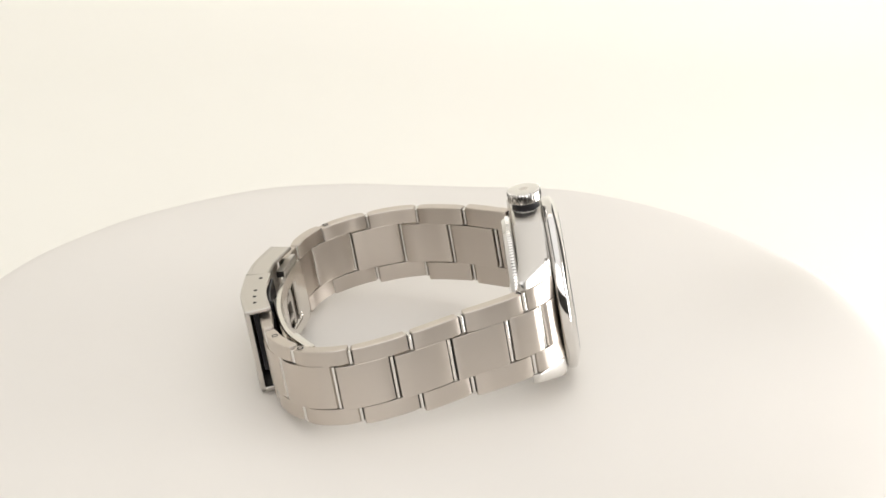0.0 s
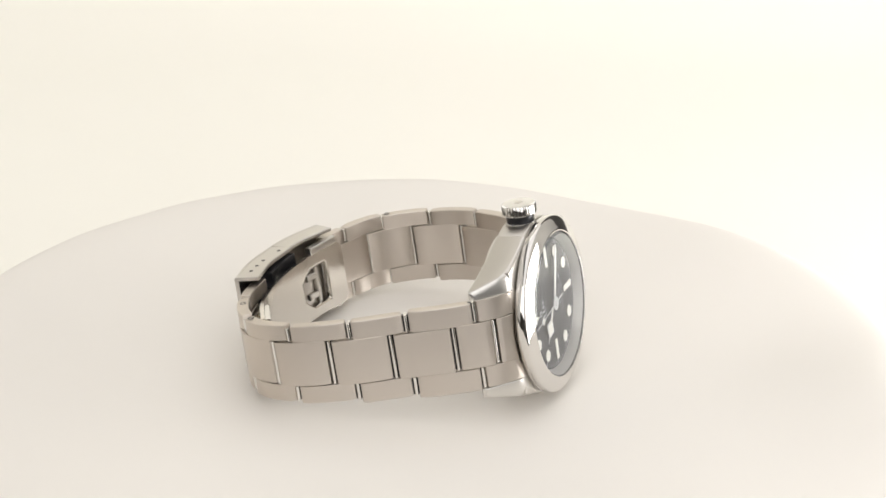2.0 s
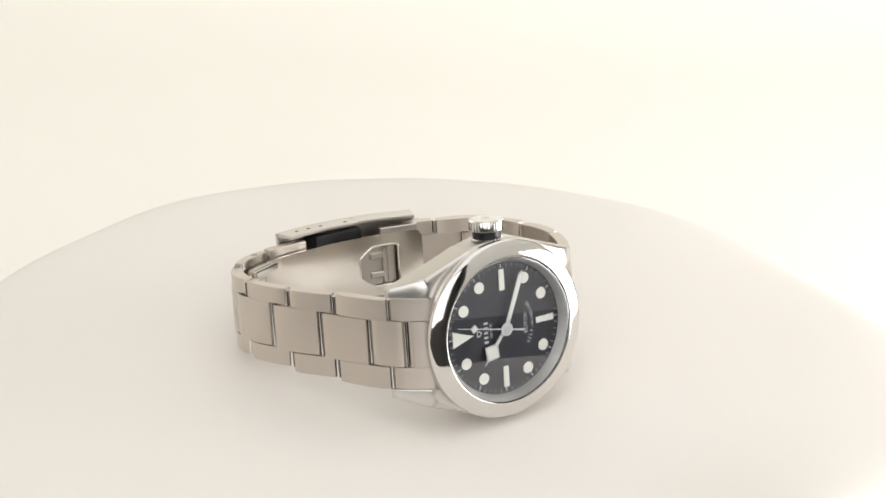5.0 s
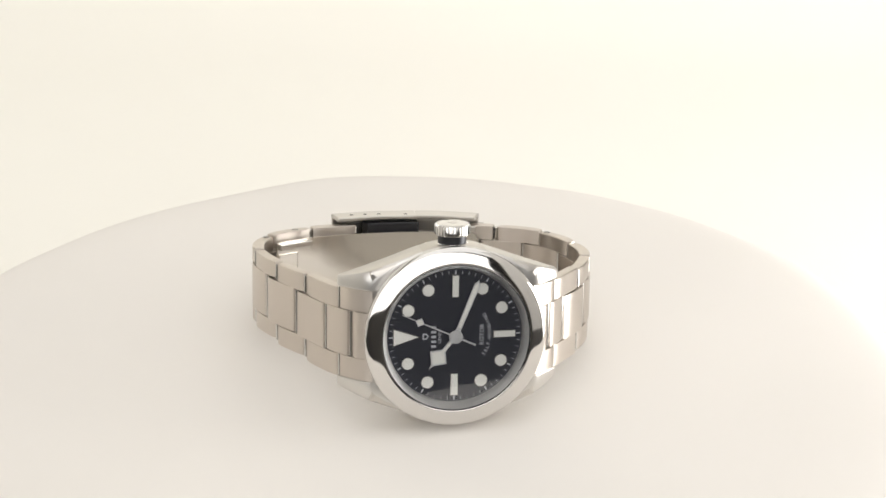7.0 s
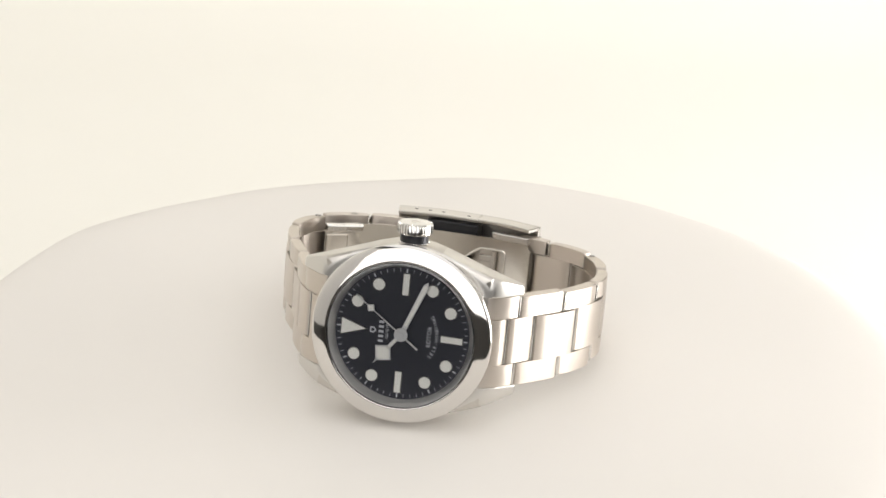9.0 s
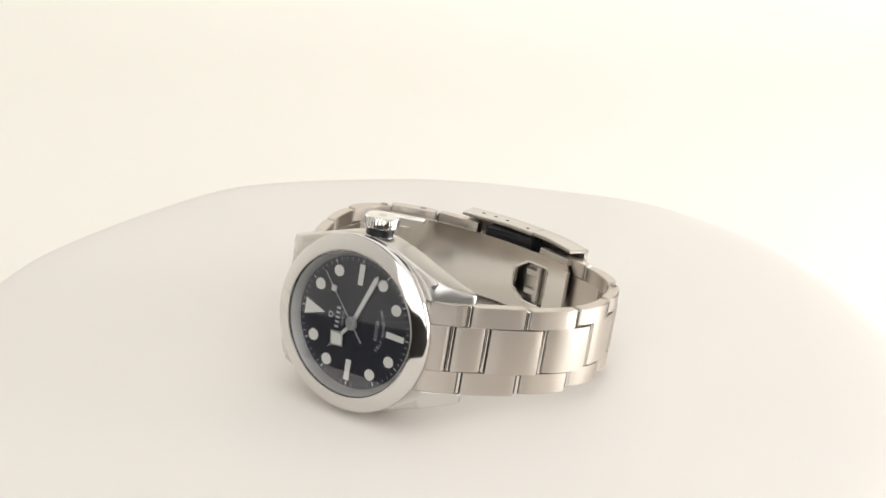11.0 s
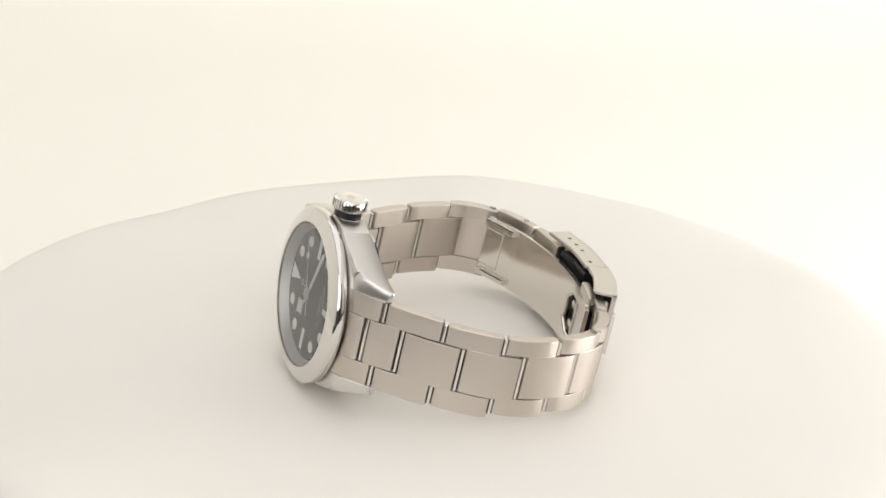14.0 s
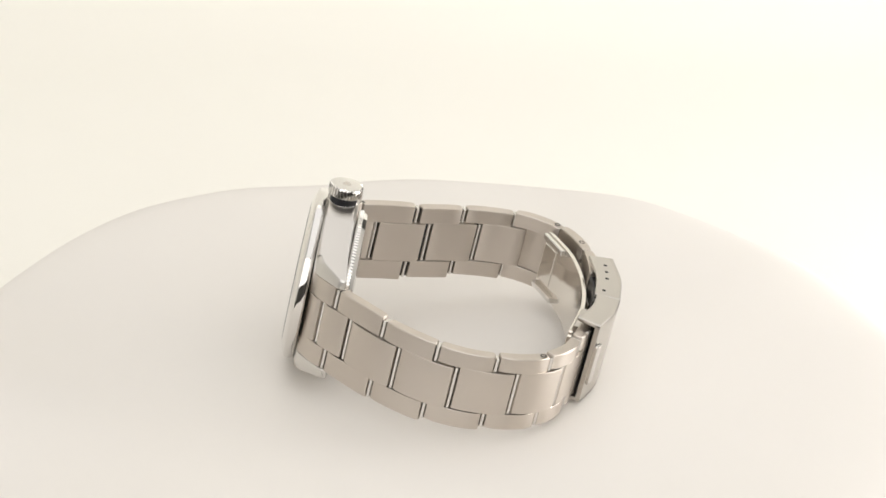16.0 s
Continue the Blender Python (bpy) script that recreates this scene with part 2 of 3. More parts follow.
    wpart("bezel", bm, BEZEL, None, "smooth domed polished bezel")
    bm = bmesh.new()
    lathe(bm, [(14.8, -1.65), (14.6, -1.45), (14.1, -0.7), (13.6, 0.1), (13.5, 0.4)], 144)
    wpart("rehaut", bm, REHAUT, None, "bright inner ring")
    bm = bmesh.new()
    lathe(bm, [(0.01, -2.12), (14.2, -2.12), (14.3, -2.12), (14.45, -2.11), (14.7, -2.04), (14.82, -1.84)], 96)
    gs = bmesh.new()
    lathe(gs, [(14.9, -1.6), (14.87, -1.8), (14.74, -1.8), (14.7, -1.5)], 96)
    wpart("gasket", gs, GASKET_AND_SHADE, None, "thin dark crystal gasket")
    c = wpart("crystal", bm, CRYSTAL, None, "flat sapphire crystal")
    c.visible_shadow = False
    return case


build_case()


def ring_piece(bm, poly, y0, y1, bevel=0.03):
    prism(bm, poly, y0, y1, bevel, lambda u, v, w: (u, w, v))


DY = 0.25


def dial_xz(angle, r):
    """Dial place at degrees clockwise from 12 and a radius."""
    a = radians(angle)
    return -r * math.cos(a), r * math.sin(a)


def turned(poly, angle, r=0.0):
    """Polygon written with v outwards along the pointer's way and u across it."""
    a = radians(angle)
    ox, oz = -math.cos(a), math.sin(a)
    return [(ox * (v + r) + oz * u, oz * (v + r) - ox * u) for u, v in poly]


def build_dial():
    bm = bmesh.new()
    lathe(bm, [(0.01, DY), (14.45, DY), (14.45, DY + 0.5)], 96)
    dial = wpart("dial", bm, DIAL, None, "glossy black dial")
    for h in range(12):
        ang = 30 * h
        bm = bmesh.new()
        bs = bmesh.new()
        if h == 0:
            poly = [(-1.65, 12.3), (0, 7.3), (1.65, 12.3)]
            edge = [(-1.9, 12.45), (0, 6.8), (1.9, 12.45)]
            flat = turned(poly, ang)[::-1]
            rim = turned(edge, ang)[::-1]
        elif h % 3 == 0:
            flat = turned([(-0.62, 12.2), (-0.62, 7.9), (0.62, 7.9), (0.62, 12.2)], ang)[::-1]
            rim = turned([(-0.78, 12.35), (-0.78, 7.75), (0.78, 7.75), (0.78, 12.35)], ang)[::-1]
        else:
            x, z = dial_xz(ang, 10.85)
            flat = circle(1.17, 28, x, z)
            rim = circle(1.33, 28, x, z)
        if sum(a[0] * b[1] - b[0] * a[1] for a, b in zip(flat, flat[1:] + flat[:1])) < 0:
            flat, rim = flat[::-1], rim[::-1]
        ring_piece(bs, rim, DY - 0.16, DY, 0.03)
        ring_piece(bm, flat, DY - 0.24, DY - 0.1, 0.03)
        plot = wpart("hour_marker", bs, POLISHED, dial, "steel-rimmed luminous marker")
        bm.transform(AT)
        part("lume_fill", bm, LUME, plot, "white luminous fill")
    # minute track
    bm = bmesh.new()
    for k in range(60):
        w = 0.14 if k % 5 == 0 else 0.055
        lo = 12.6 if k % 5 else 12.45
        poly = turned([(-w, 13.25), (-w, lo), (w, lo), (w, 13.25)], 6 * k)
        vs = [bm.verts.new(Vector((u, DY - 0.03, v)) * MM) for u, v in poly]
        bm.faces.new(vs)
    wpart("minute_track", bm, PRINT, dial, "fine white minute track")
    return dial


dial = build_dial()


def lettering(name, text, size, x, z, spin=0.0, arc=None):
    """Printed words: built-in font, laid on the dial with its top towards 12."""
    bm = bmesh.new()
    items = [(text, 0.0, 0.0, 0.0)]
    if arc:
        items = []
        step = arc[1]
        for i, ch in enumerate(text):
            items.append((ch, radians((i - (len(text) - 1) / 2) * step), arc[0], 1.0))
    for ch, t, rad, on in items:
        cu = bpy.data.curves.new("glyph", "FONT")
        cu.body, cu.size, cu.align_x, cu.align_y = ch, size, "CENTER", "CENTER"
        cu.resolution_u = 3
        ob = bpy.data.objects.new("glyph", cu)
        scene.collection.objects.link(ob)
        bpy.context.view_layer.update()
        me = bpy.data.meshes.new_from_object(ob.evaluated_get(bpy.context.evaluated_depsgraph_get()))
        bpy.data.objects.remove(ob)
        tmp = bmesh.new()
        tmp.from_mesh(me)
        for v in tmp.verts:
            u, w = v.co.x, v.co.y
            if on:
                # smile: letters stand on a circle whose middle lies towards 12
                cs, sn = math.cos(t), math.sin(t)
                u, w = u * cs - w * sn + rad * sn, u * sn + w * cs - rad * cs
            v.co = Vector((x - w, DY - 0.035, z + u)) * MM
        tmp.to_mesh(me)
        tmp.free()
        bm.from_mesh(me)
        bpy.data.meshes.remove(me)
    wpart(name, bm, PRINT, dial, "printed white lettering")


lettering("lettering", "GENEVE", 0.85, -3.0, 0.0)
lettering("lettering", "ROTOR", 1.25, 5.5, 0.0)
lettering("lettering", "SELF-WINDING", 1.05, -0.4, 0.0, arc=(7.5, 5.9))


def build_mark():
    """The maker's mark: a plain shield and a plain bar of blocks."""
    bm = bmesh.new()
    shield = [(-0.62, 0.6), (-0.62, -0.2), (0, -0.72), (0.62, -0.2), (0.62, 0.6)]
    hole = [(-0.34, 0.34), (-0.34, -0.1), (0, -0.4), (0.34, -0.1), (0.34, 0.34)]
    a = [bm.verts.new(Vector((-5.9 - v, DY - 0.035, u)) * MM) for u, v in shield]
    b = [bm.verts.new(Vector((-5.9 - v, DY - 0.035, u)) * MM) for u, v in hole]
    for i in range(5):
        j = (i + 1) % 5
        bm.faces.new((a[i], a[j], b[j], b[i]))
    wpart("emblem", bm, PRINT, dial, "small plain shield emblem")
    bm = bmesh.new()
    for k in range(5):
        z0 = -2.35 + 0.98 * k
        vs = [bm.verts.new(Vector((x, DY - 0.035, z)) * MM) for x, z in ((-4.75, z0), (-4.75, z0 + 0.5), (-3.75, z0 + 0.5), (-3.75, z0))]
        bm.faces.new(vs)
    wpart("name_bar", bm, PRINT, dial, "plain pale blocks of a maker's name")


build_mark()


def pointer(name, angle, polys, fills, y, label):
    bm = bmesh.new()
    for poly in polys:
        q = turned(poly, angle)
        if sum(a[0] * b[1] - b[0] * a[1] for a, b in zip(q, q[1:] + q[:1])) < 0:
            q = q[::-1]
        ring_piece(bm, q, y - 0.14, y, 0.03)
    ob = wpart(name, bm, POINTER, dial, label)
    bm = bmesh.new()
    for poly in fills:
        q = turned(poly, angle)
        if sum(a[0] * b[1] - b[0] * a[1] for a, b in zip(q, q[1:] + q[:1])) < 0:
            q = q[::-1]
        ring_piece(bm, q, y - 0.19, y - 0.1, 0.02)
    bm.transform(AT)
    part("lume_fill", bm, LUME, ob)
    return ob


pointer("hour_pointer", 308.5, [[(-0.42, 1.0), (0.42, 1.0), (0.42, 4.0), (-0.42, 4.0)], [(0, 3.2), (2.15, 5.45), (0, 7.7), (-2.15, 5.45)], [(-0.35, 7.0), (0.35, 7.0), (0, 8.6)]],
        [[(-0.25, 1.6), (0.25, 1.6), (0.25, 4.2), (-0.25, 4.2)], [(0, 3.7), (1.75, 5.45), (0, 7.25), (-1.75, 5.45)]], DY - 0.55, "snowflake hour pointer with pale fill")
pointer("minute_pointer", 112.0, [[(-0.5, 1.2), (0.5, 1.2), (0.62, 11.2), (0, 12.2), (-0.62, 11.2)]], [[(-0.32, 2.0), (0.32, 2.0), (0.42, 11.0), (0, 11.6), (-0.42, 11.0)]], DY - 0.85, "straight minute pointer with pale fill")


def build_seconds():
    """The running seconds pointer turns on its own, about the dial's centre."""
    bm = bmesh.new()
    ring_piece(bm, [(-11.9, -0.08), (-11.9, 0.08), (4.4, 0.2), (4.4, -0.2)][::-1], -0.1, 0.0, 0.02)
    ring_piece(bm, [(-8.95, 0), (-7.95, -0.95), (-6.95, 0), (-7.95, 0.95)], -0.12, 0.02, 0.02)
    ob = part("seconds_pointer", bm, POINTER, watch, "thin steel seconds pointer with a small square")
    bm = bmesh.new()
    ring_piece(bm, [(-8.7, 0), (-7.95, -0.7), (-7.2, 0), (-7.95, 0.7)], -0.18, -0.1, 0.02)
    part("lume_fill", bm, LUME, ob)
    bm = bmesh.new()
    ring_piece(bm, circle(1.4, 32), -0.16, 0.06, 0.05)
    ring_piece(bm, circle(0.6, 24), -0.3, 0.0, 0.05)
    part("hub", bm, POINTER, ob, "polished round hub")
    return ob


seconds = build_seconds()


def build_crown():
    cy = 4.3

    def turn(profile, n=72, ridge=0.0):
        bm = bmesh.new()
        rings = []
        for r, z, g in profile:
            ring = []
            for i in range(n):
                a = 2 * math.pi * i / n
                q = r - (ridge * g if i % 5 < 2 else 0)
                ring.append((q * math.cos(a), cy + q * math.sin(a), z))
            rings.append(ring)
        loft(bm, rings)
        return bm
    crown = wpart("crown", turn([(3.0, 19.6, 0), (3.45, 19.72, 1), (3.55, 19.88, 1), (3.55, 21.5, 1), (3.4, 21.78, 1), (3.1, 21.92, 0), (1.5, 21.98, 0), (0.3, 22.0, 0)], 160, 0.34), POLISHED, None, "knurled polished crown", 30)
    wpart("crown_tube", turn([(2.85, 16.6, 0), (2.85, 20.0, 0)], 48), GASKET_AND_SHADE, crown, "dark anodised crown tube")
    wpart("tube_ring", turn([(3.0, 16.6, 1), (3.05, 17.0, 1), (3.05, 17.95, 1), (2.86, 18.05, 0)], 128, 0.25), POLISHED, crown, "knurled steel ring")
    bm = bmesh.new()
    prism(bm, circle(1.0, 5, 0, cy), 21.95, 22.04, 0.03, lambda u, v, w: (u, v, w))
    wpart("emblem", bm, SATIN, crown, "plain raised emblem")


build_crown()


# ---- bracelet ----
class Path:
    """A smooth plan curve through a few places; gives place and way at an arc length."""

    def __init__(self, pts):
        p = [Vector(q) for q in pts]
        p = [p[0] * 2 - p[1]] + p + [p[-1] * 2 - p[-2]]
        self.q = []
        for i in range(1, len(p) - 2):
            for k in range(24):
                t = k / 24
                a, b, c, d = p[i - 1], p[i], p[i + 1], p[i + 2]
                self.q.append(0.5 * (2 * b + (c - a) * t + (2 * a - 5 * b + 4 * c - d) * t * t + (3 * b - a - 3 * c + d) * t ** 3))
        self.q.append(p[-2])
        self.s = [0.0]
        for a, b in zip(self.q, self.q[1:]):
            self.s.append(self.s[-1] + (b - a).length)

    def at(self, s):
        for i in range(len(self.s) - 1):
            if self.s[i + 1] >= s or i == len(self.s) - 2:
                k = (s - self.s[i]) / (self.s[i + 1] - self.s[i])
                return self.q[i].lerp(self.q[i + 1], k)

    def near(self, x, y):
        return min(zip(self.q, self.s), key=lambda e: (e[0] - Vector((x, y))).length)[1]


TWELVE = Path([(-16.3, 1.3), (-17.6, 1.7), (-19.0, 3.12), (-20.3, 4.6), (-21.5, 6.0), (-24.34, 11.69), (-27.74, 20.95), (-32.04, 30.55), (-34.8, 40.25), (-34.9, 47.25), (-31.23, 54.35), (-23.2, 59.35), (-14.0, 61.15), (-4.0, 61.35)])
SIX = Path([(16.3, 1.3), (17.6, 1.7), (19.0, 3.12), (20.3, 4.6), (21.4, 5.85), (24.81, 10.59), (30.0, 17.35), (34.7, 27.15), (35.9, 33.75), (35.1, 40.75), (32.7, 48.15), (27.87, 53.75), (20.55, 57.15), (12.0, 59.55)])


def lift(y, side):
    """The bracelet sags a little behind the lugs and rises again towards the clasp, in mm."""
    return -0.3 * ramp((y - 7) / 9.0) * (1 - ramp((y - 20) / 18.0)) + 1.6 * max(0.0, min(1.0, (y - 14) / 48.0)) ** 1.5


def half_width(y):
    return 9.35 - 1.4 * max(0.0, min(1.0, (y - 6) / 34.0))


def link(name, path, s0, s1, side, z0, z1, thick=2.35, proud=0.0, bulge=0.25, label="", mat=None, edge=(0.07, 0.07)):
    """One rigid link between two arc lengths of the path; z0, z1 from the bracelet's middle."""
    a, b = path.at(s0), path.at(s1)
    way = (b - a).normalized()
    out = Vector((way.y, -way.x)) * (1 if side > 0 else -1)
    L = (b - a).length
    mid = path.at((s0 + s1) / 2)
    sag = (mid - (a + b) / 2).dot(out)
    n = 8
    poly = []
    r = 0.42
    top = []
    for i in range(n + 1):
        u = -L / 2 + L * i / n
        top.append((u, sag * (1 - (2 * u / L) ** 2) + bulge * (1 - (2 * u / L) ** 4) - bulge))
    outer = [(-L / 2, top[0][1] - r), (-L / 2 + 0.09, top[0][1] - 0.09)] + [(u if 0 < i < n else u * (1 - 2 * r / L), v) for i, (u, v) in enumerate(top)] + [(L / 2 - 0.09, top[-1][1] - 0.09), (L / 2, top[-1][1] - r)]
    L2 = L - 0.35
    inner = [(L2 / 2, -thick + 0.4), (L2 / 2 - 0.12, -thick + 0.12), (L2 / 2 - 0.4, -thick)] + [(L2 / 2 - 0.4 - (L2 - 0.8) * i / 4, -thick + sag * (1 - (1 - 2 * i / 4) ** 2) * 0.8) for i in range(1, 4)] + [(-L2 / 2 + 0.4, -thick), (-L2 / 2 + 0.12, -thick + 0.12), (-L2 / 2, -thick + 0.4)]
    poly = [(u, v + proud) for u, v in outer] + [(u, v) for u, v in inner]
    poly = poly[::-1]
    c = (a + b) / 2
    bm = bmesh.new()
    prism(bm, poly, z0, z1, edge[0], lambda u, v, w: (u, v, w), edge[1])
    m = Matrix(((way.x, out.x, 0, 0), (way.y, out.y, 0, 0), (0, 0, 1, 0), (0, 0, 0, 1)))
    m = Matrix.Translation(Vector((c.x - AXIS[0], c.y - AXIS[1], lift(c.y, side) - AXIS[2])) * MM) @ m
    return part(name, bm, mat or BRUSHED, watch, label, m)


def hinge(path, s, side, z0, z1, half=0.36, deep=2.35):
    """The rounded bar that shows in the gap between two links, outside and inside."""
    p, q = path.at(s), path.at(s + 0.2)
    way = (q - p).normalized()
    out = Vector((way.y, -way.x)) * (1 if side > 0 else -1)
    poly = []
    for c, a0 in ((-(0.16 if half < 0.5 else 1.3) - half, 0), (-deep + 0.12 + half, 180)):
        for k in range(7):
            a = radians(a0 + 180 * k / 6)
            d = p + way * (half * math.cos(a)) + out * (c + half * math.sin(a))
            poly.append((d.x, d.y))
    if sum(a[0] * b[1] - b[0] * a[1] for a, b in zip(poly, poly[1:] + poly[:1])) < 0:
        poly = poly[::-1]
    bm = bmesh.new()
    l = lift(p.y, side)
    prism(bm, poly, z0 + l, z1 + l, 0.06, lambda u, v, w: (u, v, w))
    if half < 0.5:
        # dark block added in the gap, its colour standing in for shade
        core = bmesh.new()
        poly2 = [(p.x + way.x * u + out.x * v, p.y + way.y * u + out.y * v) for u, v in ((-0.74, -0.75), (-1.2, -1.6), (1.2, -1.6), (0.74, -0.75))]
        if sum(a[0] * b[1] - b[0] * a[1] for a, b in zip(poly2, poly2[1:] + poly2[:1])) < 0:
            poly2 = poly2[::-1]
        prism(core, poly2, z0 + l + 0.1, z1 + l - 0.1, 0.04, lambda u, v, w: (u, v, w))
        wpart("joint_shade", core, GASKET_AND_SHADE, None, "dark block standing in for shade inside the joint")
    wpart("hinge_bar", bm, POLISHED if half < 0.5 else GASKET_AND_SHADE, None, "bright steel hinge bar" if half < 0.5 else "dark bar standing in for shade in the end link slot")


def screw_end(path, s, side, z):
    """A small slotted pin head on a link's edge."""
    p, q = path.at(s), path.at(s + 0.2)
    way = (q - p).normalized()
    out = Vector((way.y, -way.x)) * (1 if side > 0 else -1)
    c = p - out * 1.3
    bm = bmesh.new()
    l = lift(c.y, side) + z
    rg = [[(c.x + r * math.cos(t * math.pi / 10), c.y + r * math.sin(t * math.pi / 10), l + h) for t in range(20)] for r, h in ((0.66, -0.03), (0.64, 0.03), (0.46, 0.03), (0.44, -0.03))]
    loft(bm, rg, cap=False)
    wpart("pin_head", bm, GASKET_AND_SHADE, None, "small dark pin outline")


def build_bracelet():
    for path, side, og, cg in (
            (TWELVE, -1, [(-22.2, 7.53), (-27.3, 20.03), (-31.73, 30.75), (-34.7, 42.65), (-31.25, 53.95), (-21.5, 59.95), (-10.0, 61.35)], [(-20.3, 4.6), (-24.34, 11.69), (-28.92, 23.34), (-33.3, 34.85), (-35.0, 46.25), (-27.54, 57.35), (-16.5, 60.75)]),
            (SIX, 1, [(21.9, 7.09), (29.7, 16.95), (34.84, 28.15), (35.0, 40.15), (30.64, 50.95), (21.06, 56.95), (13.5, 59.15)], [(20.3, 4.6), (24.81, 10.59), (31.64, 20.95), (35.7, 32.75), (33.5, 44.65), (27.24, 54.15), (17.0, 58.25)])):
        so = [path.near(*p) for p in og]
        sc = [path.near(*p) for p in cg]
        # end link between the lugs
        for z0, z1 in ((4.75, 9.26), (-9.26, -4.75)):
            link("end_link", path, 0.0, so[0] - 0.58, side, z0, z1, 2.8, 0.0, 0.0, "brushed fixed end link between the lugs", edge=(0.1, 0.1))
        link("end_link", path, 0.0, sc[0] - 0.6, side, -4.7, 4.7, 2.8, 0.0, 0.0, "brushed fixed end link between the lugs")
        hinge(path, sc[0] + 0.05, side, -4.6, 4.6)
        for i in range(len(so) - 1):
            ym = path.at((so[i] + so[i + 1]) / 2).y
            w = half_width(ym)
            link("outer_link", path, so[i] + 0.58, so[i + 1] - 0.58, side, 4.72, w, edge=(0.07, 0.17), label="brushed steel outer bracelet link")
            link("outer_link", path, so[i] + 0.58, so[i + 1] - 0.58, side, -w - 0.3, -4.72, edge=(0.17, 0.07), label="brushed steel outer bracelet link")
        for i in range(len(sc) - 1):
            link("centre_link", path, sc[i] + 0.6, sc[i + 1] - 0.6, side, -4.66, 4.66, 2.4, 0.12, 0.12, label="brushed steel centre bracelet link")
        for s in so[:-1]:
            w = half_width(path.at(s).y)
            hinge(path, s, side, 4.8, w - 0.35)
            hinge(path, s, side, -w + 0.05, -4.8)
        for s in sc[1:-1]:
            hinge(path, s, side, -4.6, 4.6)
        for s in ([so[3] + 1.8, so[4] + 1.8, so[4] - 1.6, so[4] + 8.0] if side < 0 else [so[3] + 1.8, so[4] - 1.6]):
            screw_end(path, s, side, half_width(path.at(s).y))


build_bracelet()


# ---- clasp ----
def plate(name, pts, thick, z0, z1, mat, parent=None, label="", bevel=0.2):
    """A bent plate: its outer line in plan, a thickness inwards, and its height range."""
    p = Path([(x, y + 0.75) for x, y in pts])
    n = 24
    L = p.s[-1]
    out_line, in_line = [], []
    for i in range(n + 1):
        a, b = p.at(max(0, L * i / n - 0.05)), p.at(min(L, L * i / n + 0.05))
        way = (b - a).normalized()
        nrm = Vector((way.y, -way.x))
        c = p.at(L * i / n)
        out_line.append(tuple(c))
        in_line.append(tuple(c + nrm * thick))
    poly = out_line + in_line[::-1]
    if sum(a[0] * b[1] - b[0] * a[1] for a, b in zip(poly, poly[1:] + poly[:1])) < 0:
        poly = poly[::-1]
    bm = bmesh.new()
    prism(bm, poly, z0, z1, bevel, lambda u, v, w: (u, v, w))
    return wpart(name, bm, mat, parent, label)


def build_clasp():
    zc = 2.1
    line = [(-15.4, 63.0), (-6, 64.5), (3.6, 64.0)]
    cover = plate("clasp_cover", line, 0.9, zc - 9.1, zc + 9.2, SATIN, None, "folded steel clasp cover")
    for s in (-1, 1):
        z = zc + s * 9.15
        plate("side_wall", line, 5.4, min(z, z - s * 0.9), max(z, z - s * 0.9), SATIN, cover)
    bend = [(3.9, 64.0), (10, 62.7), (17.6, 59.4)]
    lid = plate("clasp_lid", bend, 1.0, zc - 9.1, zc + 9.2, SATIN, None, "hinged steel safety lid")
    for s in (-1, 1):
        z = zc + s * 9.15
        plate("side_wall", bend, 5.0, min(z, z - s * 0.9), max(z, z - s * 0.9), SATIN, lid)
    # the lid's thumb edge and the joint beside it
    plate("thumb_edge", [(15.6, 61.0), (16.6, 60.7), (17.9, 60.0)], 0.7, zc - 4.5, zc + 4.5, POLISHED, lid, "raised thumb edge")
    plate("joint_plate", [(16.9, 58.0), (18.3, 57.3)], 0.6, zc - 7.5, zc + 7.5, SATIN, lid, "steel joint plate")
    # spring block inside the cover, dark partly for shade; adjustment holes on its edge
    plate("inner_block", [(-8.5, 62.4), (-4, 63.0), (0, 63.0), (4, 62.7)], 4.3, zc - 7.6, zc + 7.6, GASKET_AND_SHADE, cover, "inner block darkened for shade inside the cover")
    for x, y in ((-11.1, 61.5), (-8.0, 61.7), (-4.9, 61.7), (1.0, 60.9)):
        # a flat dark disc, painted as the shade in an uncut hole
        bm = bmesh.new()
        prism(bm, circle(0.42, 14, x, y + 0.4), zc + 9.05, zc + 9.19, 0.02, lambda u, v, w: (u, v, w))
        wpart("spring_bar_hole", bm, HOLE_SHADE, cover)
    build_blade()


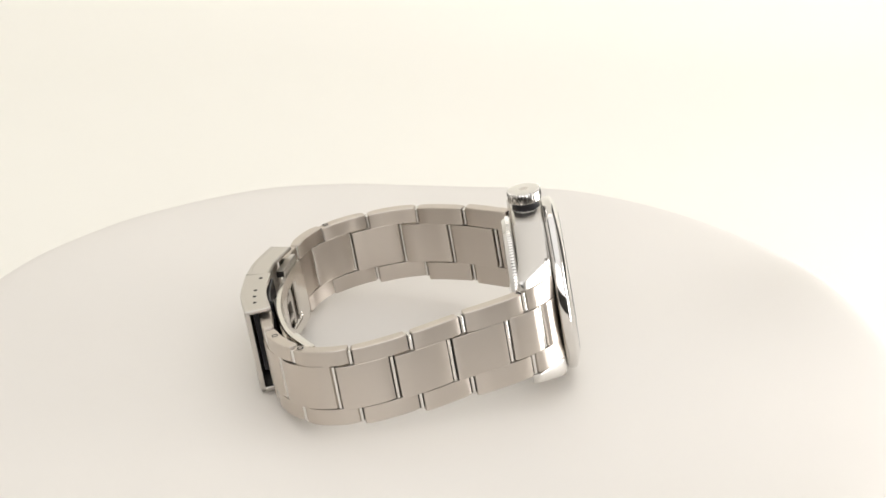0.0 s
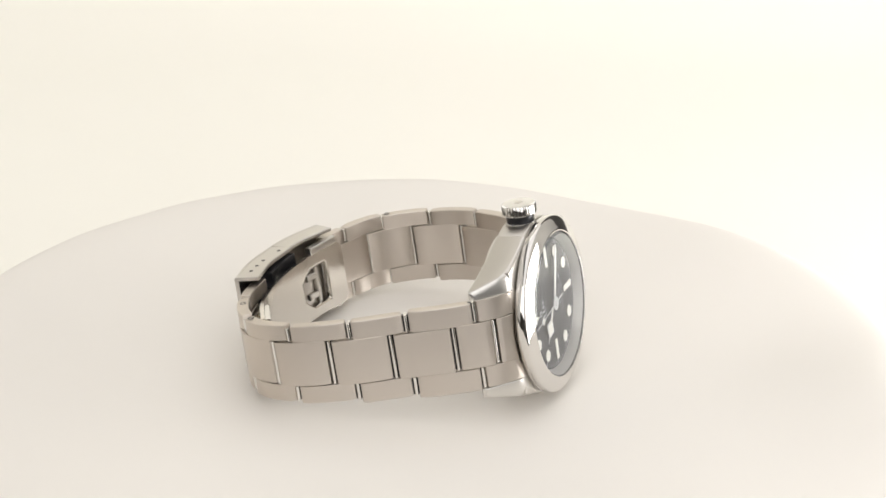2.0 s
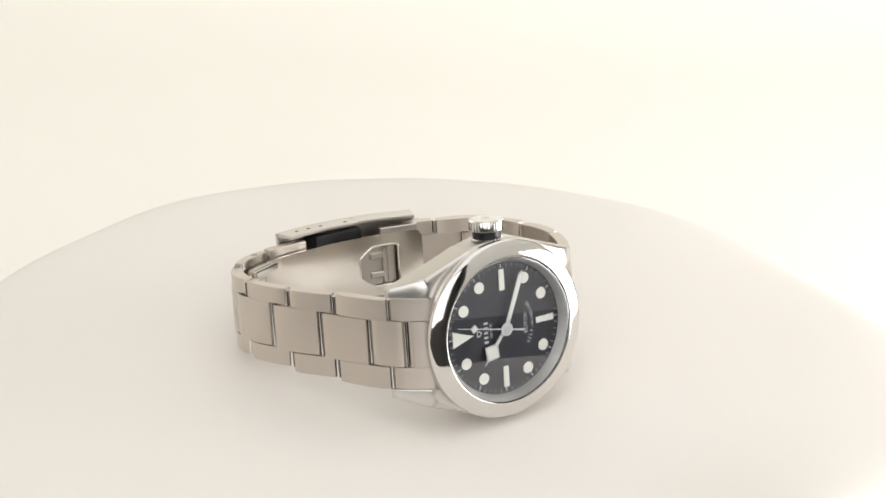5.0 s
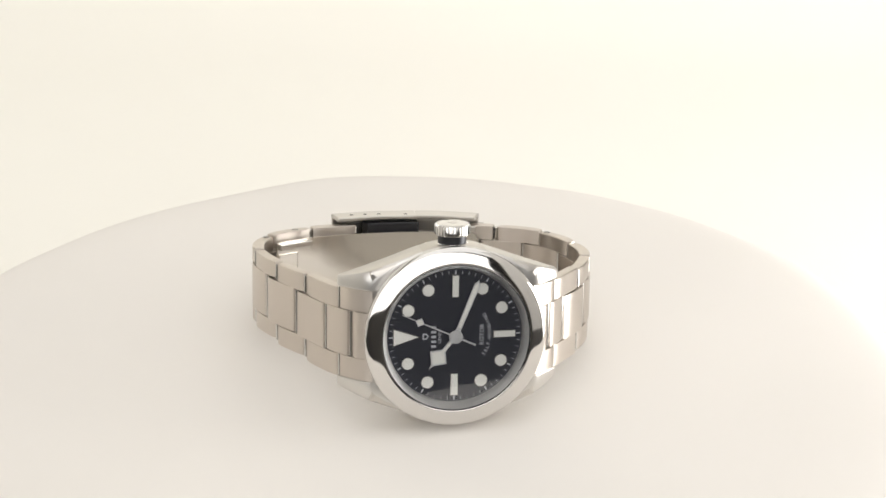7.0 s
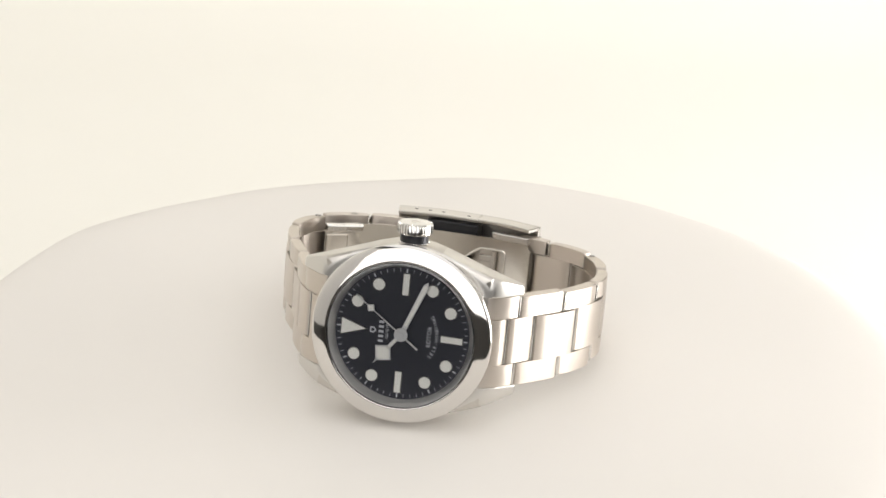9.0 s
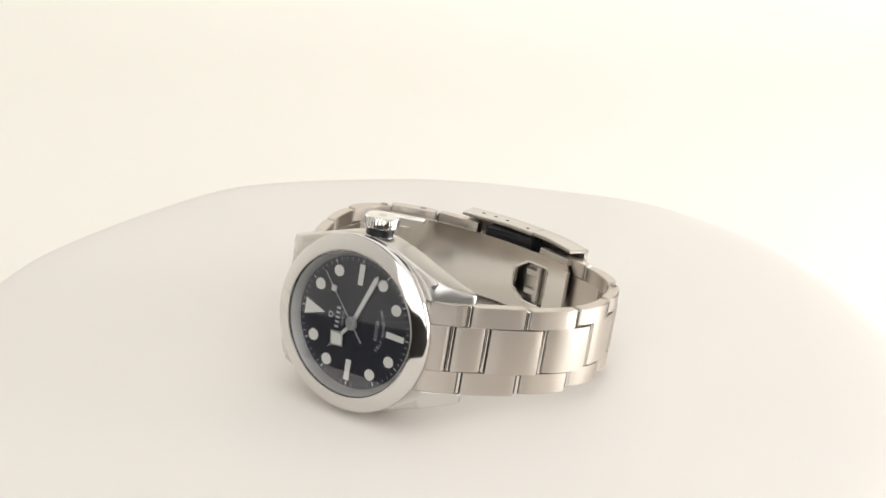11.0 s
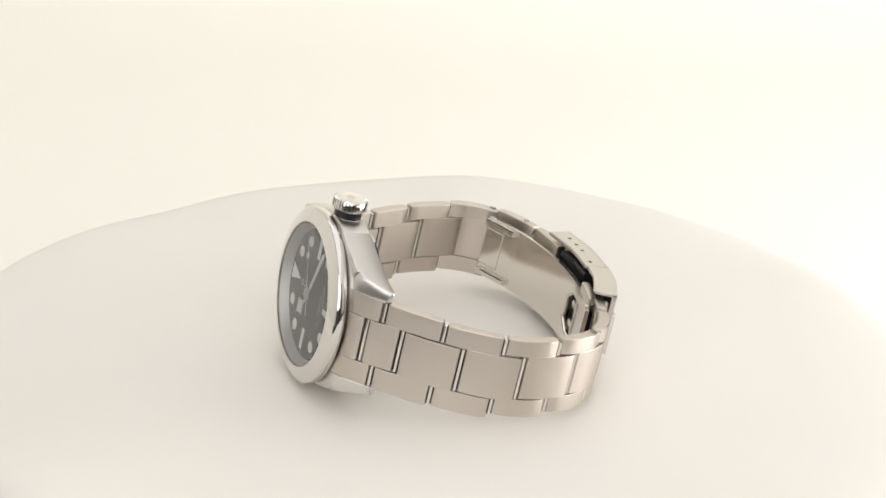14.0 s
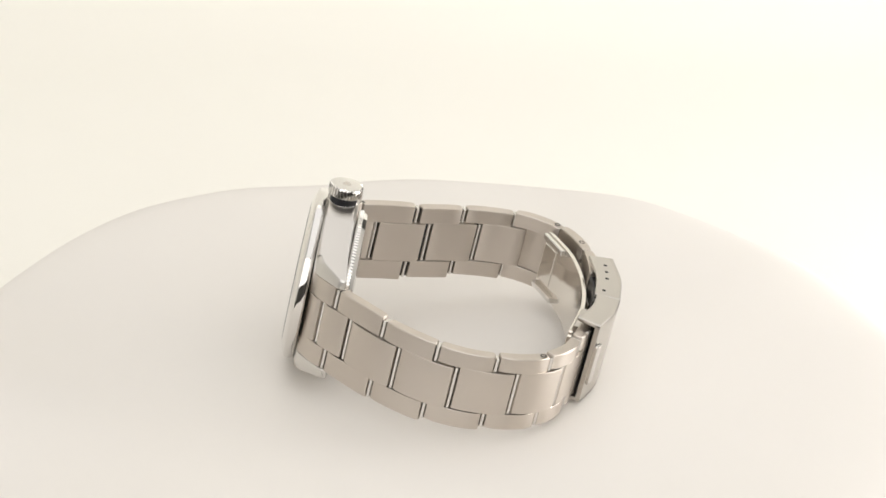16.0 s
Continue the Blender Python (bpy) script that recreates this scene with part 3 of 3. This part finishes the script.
def build_blade():
    """The polished folding blade with its D-shaped window, latch and hinge bracket."""
    p = Path([(-29.4, 51.1), (-20, 55.7), (-8, 58.1), (4, 57.9), (16.6, 55.1)])
    L, n, k = p.s[-1], 92, 36
    lo, hi = -5.8, 8.0

    def spot(s, z, d):
        a, b = p.at(max(0, s - 0.05)), p.at(min(L, s + 0.05))
        way = (b - a).normalized()
        c = p.at(s) + Vector((way.y, -way.x)) * d
        return c.x, c.y, z
    s0 = L - 15.2

    def inside(s, z):
        u, v = (s - s0) / 9.6, (z - 0.9) / 4.6
        return 0 <= u <= 1 and abs(v) < min(1.0, 0.45 + 1.6 * u)

    def solid(s, z):
        r = 2.0
        ds, dz = s - (L - r), abs(z - (lo + hi) / 2) - ((hi - lo) / 2 - r)
        if ds > 0 and dz > 0 and math.hypot(ds, dz) > r:
            return False
        return not inside(s, z)
    bm = bmesh.new()
    grid = {}

    def vert(i, j, f):
        if (i, j, f) not in grid:
            grid[i, j, f] = bm.verts.new(Vector(spot(L * i / n, lo + (hi - lo) * j / k, 0.85 * f)) * MM)
        return grid[i, j, f]
    keep = {(i, j) for i in range(n) for j in range(k) if solid(L * (i + 0.5) / n, lo + (hi - lo) * (j + 0.5) / k)}
    for i, j in keep:
        q = [(i, j), (i + 1, j), (i + 1, j + 1), (i, j + 1)]
        bm.faces.new([vert(*c, 0) for c in q])
        bm.faces.new([vert(*c, 1) for c in q[::-1]])
        for (di, dj), (a, b) in (((0, -1), (0, 1)), ((1, 0), (1, 2)), ((0, 1), (2, 3)), ((-1, 0), (3, 0))):
            if (i + di, j + dj) not in keep:
                bm.faces.new((vert(*q[a], 0), vert(*q[a], 1), vert(*q[b], 1), vert(*q[b], 0)))
    blade = wpart("clasp_blade", bm, BLADE, None, "polished curved folding blade with a window")

    def frame_tube(name, pts, r, d, mat, label, closed=True):
        bm = bmesh.new()
        m = len(pts)
        rings = []
        for i, (s, z) in enumerate(pts):
            a, b = Vector(pts[i - 1]), Vector(pts[(i + 1) % m])
            t = (b - a).normalized()
            nn = Vector((-t.y, t.x))
            rings.append([spot(s + nn.x * r * math.cos(q), z + nn.y * r * math.cos(q), d + r * math.sin(q)) for q in [2 * math.pi * h / 8 for h in range(8)]])
        loft(bm, rings + ([rings[0]] if closed else []), cap=not closed)
        wpart(name, bm, mat, blade, label)
    d_shape = [(s0, -1.2), (s0 + 1.4, -2.4), (s0 + 3.4, -3.7), (s0 + 5.5, -3.75), (s0 + 9.0, -3.75), (s0 + 9.6, -3.2), (s0 + 9.6, 5.0), (s0 + 9.0, 5.6), (s0 + 5.5, 5.6), (s0 + 3.4, 5.5), (s0 + 1.4, 4.2), (s0, 3.0)]
    dense = [(a[0] + (b[0] - a[0]) * t / 3, a[1] + (b[1] - a[1]) * t / 3) for a, b in zip(d_shape, d_shape[1:] + d_shape[:1]) for t in range(3)]
    frame_tube("window_rim", dense, 0.42, 0.5, BLADE, "rounded bright rim of the window")

    def block(name, s_lo, s_hi, z_lo, z_hi, d_lo, d_hi, mat, label):
        bm = bmesh.new()
        poly = [(s_lo, z_lo), (s_hi, z_lo), (s_hi, z_hi), (s_lo, z_hi)]
        prism(bm, poly, d_lo, d_hi, 0.2, lambda u, v, w: spot(u, v, w))
        wpart(name, bm, mat, blade, label)
    block("latch", s0 + 5.9, s0 + 7.0, -3.2, 5.0, -0.6, 0.5, SATIN, "steel spring latch")
    block("latch_arm", s0 + 3.0, s0 + 6.2, 2.4, 3.8, -0.6, 0.4, SATIN, "latch arm")
    block("latch_arm", s0 + 3.0, s0 + 6.2, -1.9, -0.6, -0.6, 0.4, SATIN, "latch arm")
    block("window_back", s0 - 0.5, s0 + 10.0, -4.2, 6.0, -1.2, -0.9, SATIN, "inner plate behind the window")
    # the narrower under-blade and its folded hinge bracket
    block("under_blade", 7.0, L - 17.0, -4.6, 6.6, -1.5, -0.6, BLADE, "second blade folded under")
    block("hinge_bracket", 0.2, 8.6, 6.4, 7.7, 0.7, 2.0, POLISHED, "folded hinge ear")
    block("hinge_bracket", 0.2, 8.6, -5.4, -4.2, 0.7, 2.0, POLISHED, "folded hinge ear")
    block("hinge_plate", 0.2, 5.2, -3.2, 5.4, 0.8, 1.05, BLADE, "flat plate between the hinge ears")
    block("catch", L - 9.5, L - 0.8, 7.9, 9.3, -1.5, 0.35, SATIN, "steel catch bar on the blade's edge")


build_clasp()


# ---- what moves ----
def motions():
    times = [0.5 * k for k in range(33)]

    def turn(t):
        return 90.2 - 11.485 * t
    seat = Matrix.Translation(Vector(SEAT) * MM) @ pose(0, 0, 0, 0, 0, YAW) @ pose(0, 0, 0, TILT) @ pose(0, 0, 0, 0, ROLL) @ AT.inverted()
    walk(turntable, [(t, pose(0, 0, 0, 0, 0, turn(t))) for t in times])
    walk(watch, [(t, pose(0, 0, 0, 0, 0, turn(t)) @ seat) for t in times])
    c = (0 - AXIS[0]) * MM, (DY - 1.15 - AXIS[1]) * MM, (0 - AXIS[2]) * MM
    walk(seconds, [(t, pose(*c, 0, 30.2 + 6.0 * (t - 8), 0)) for t in times])


motions()
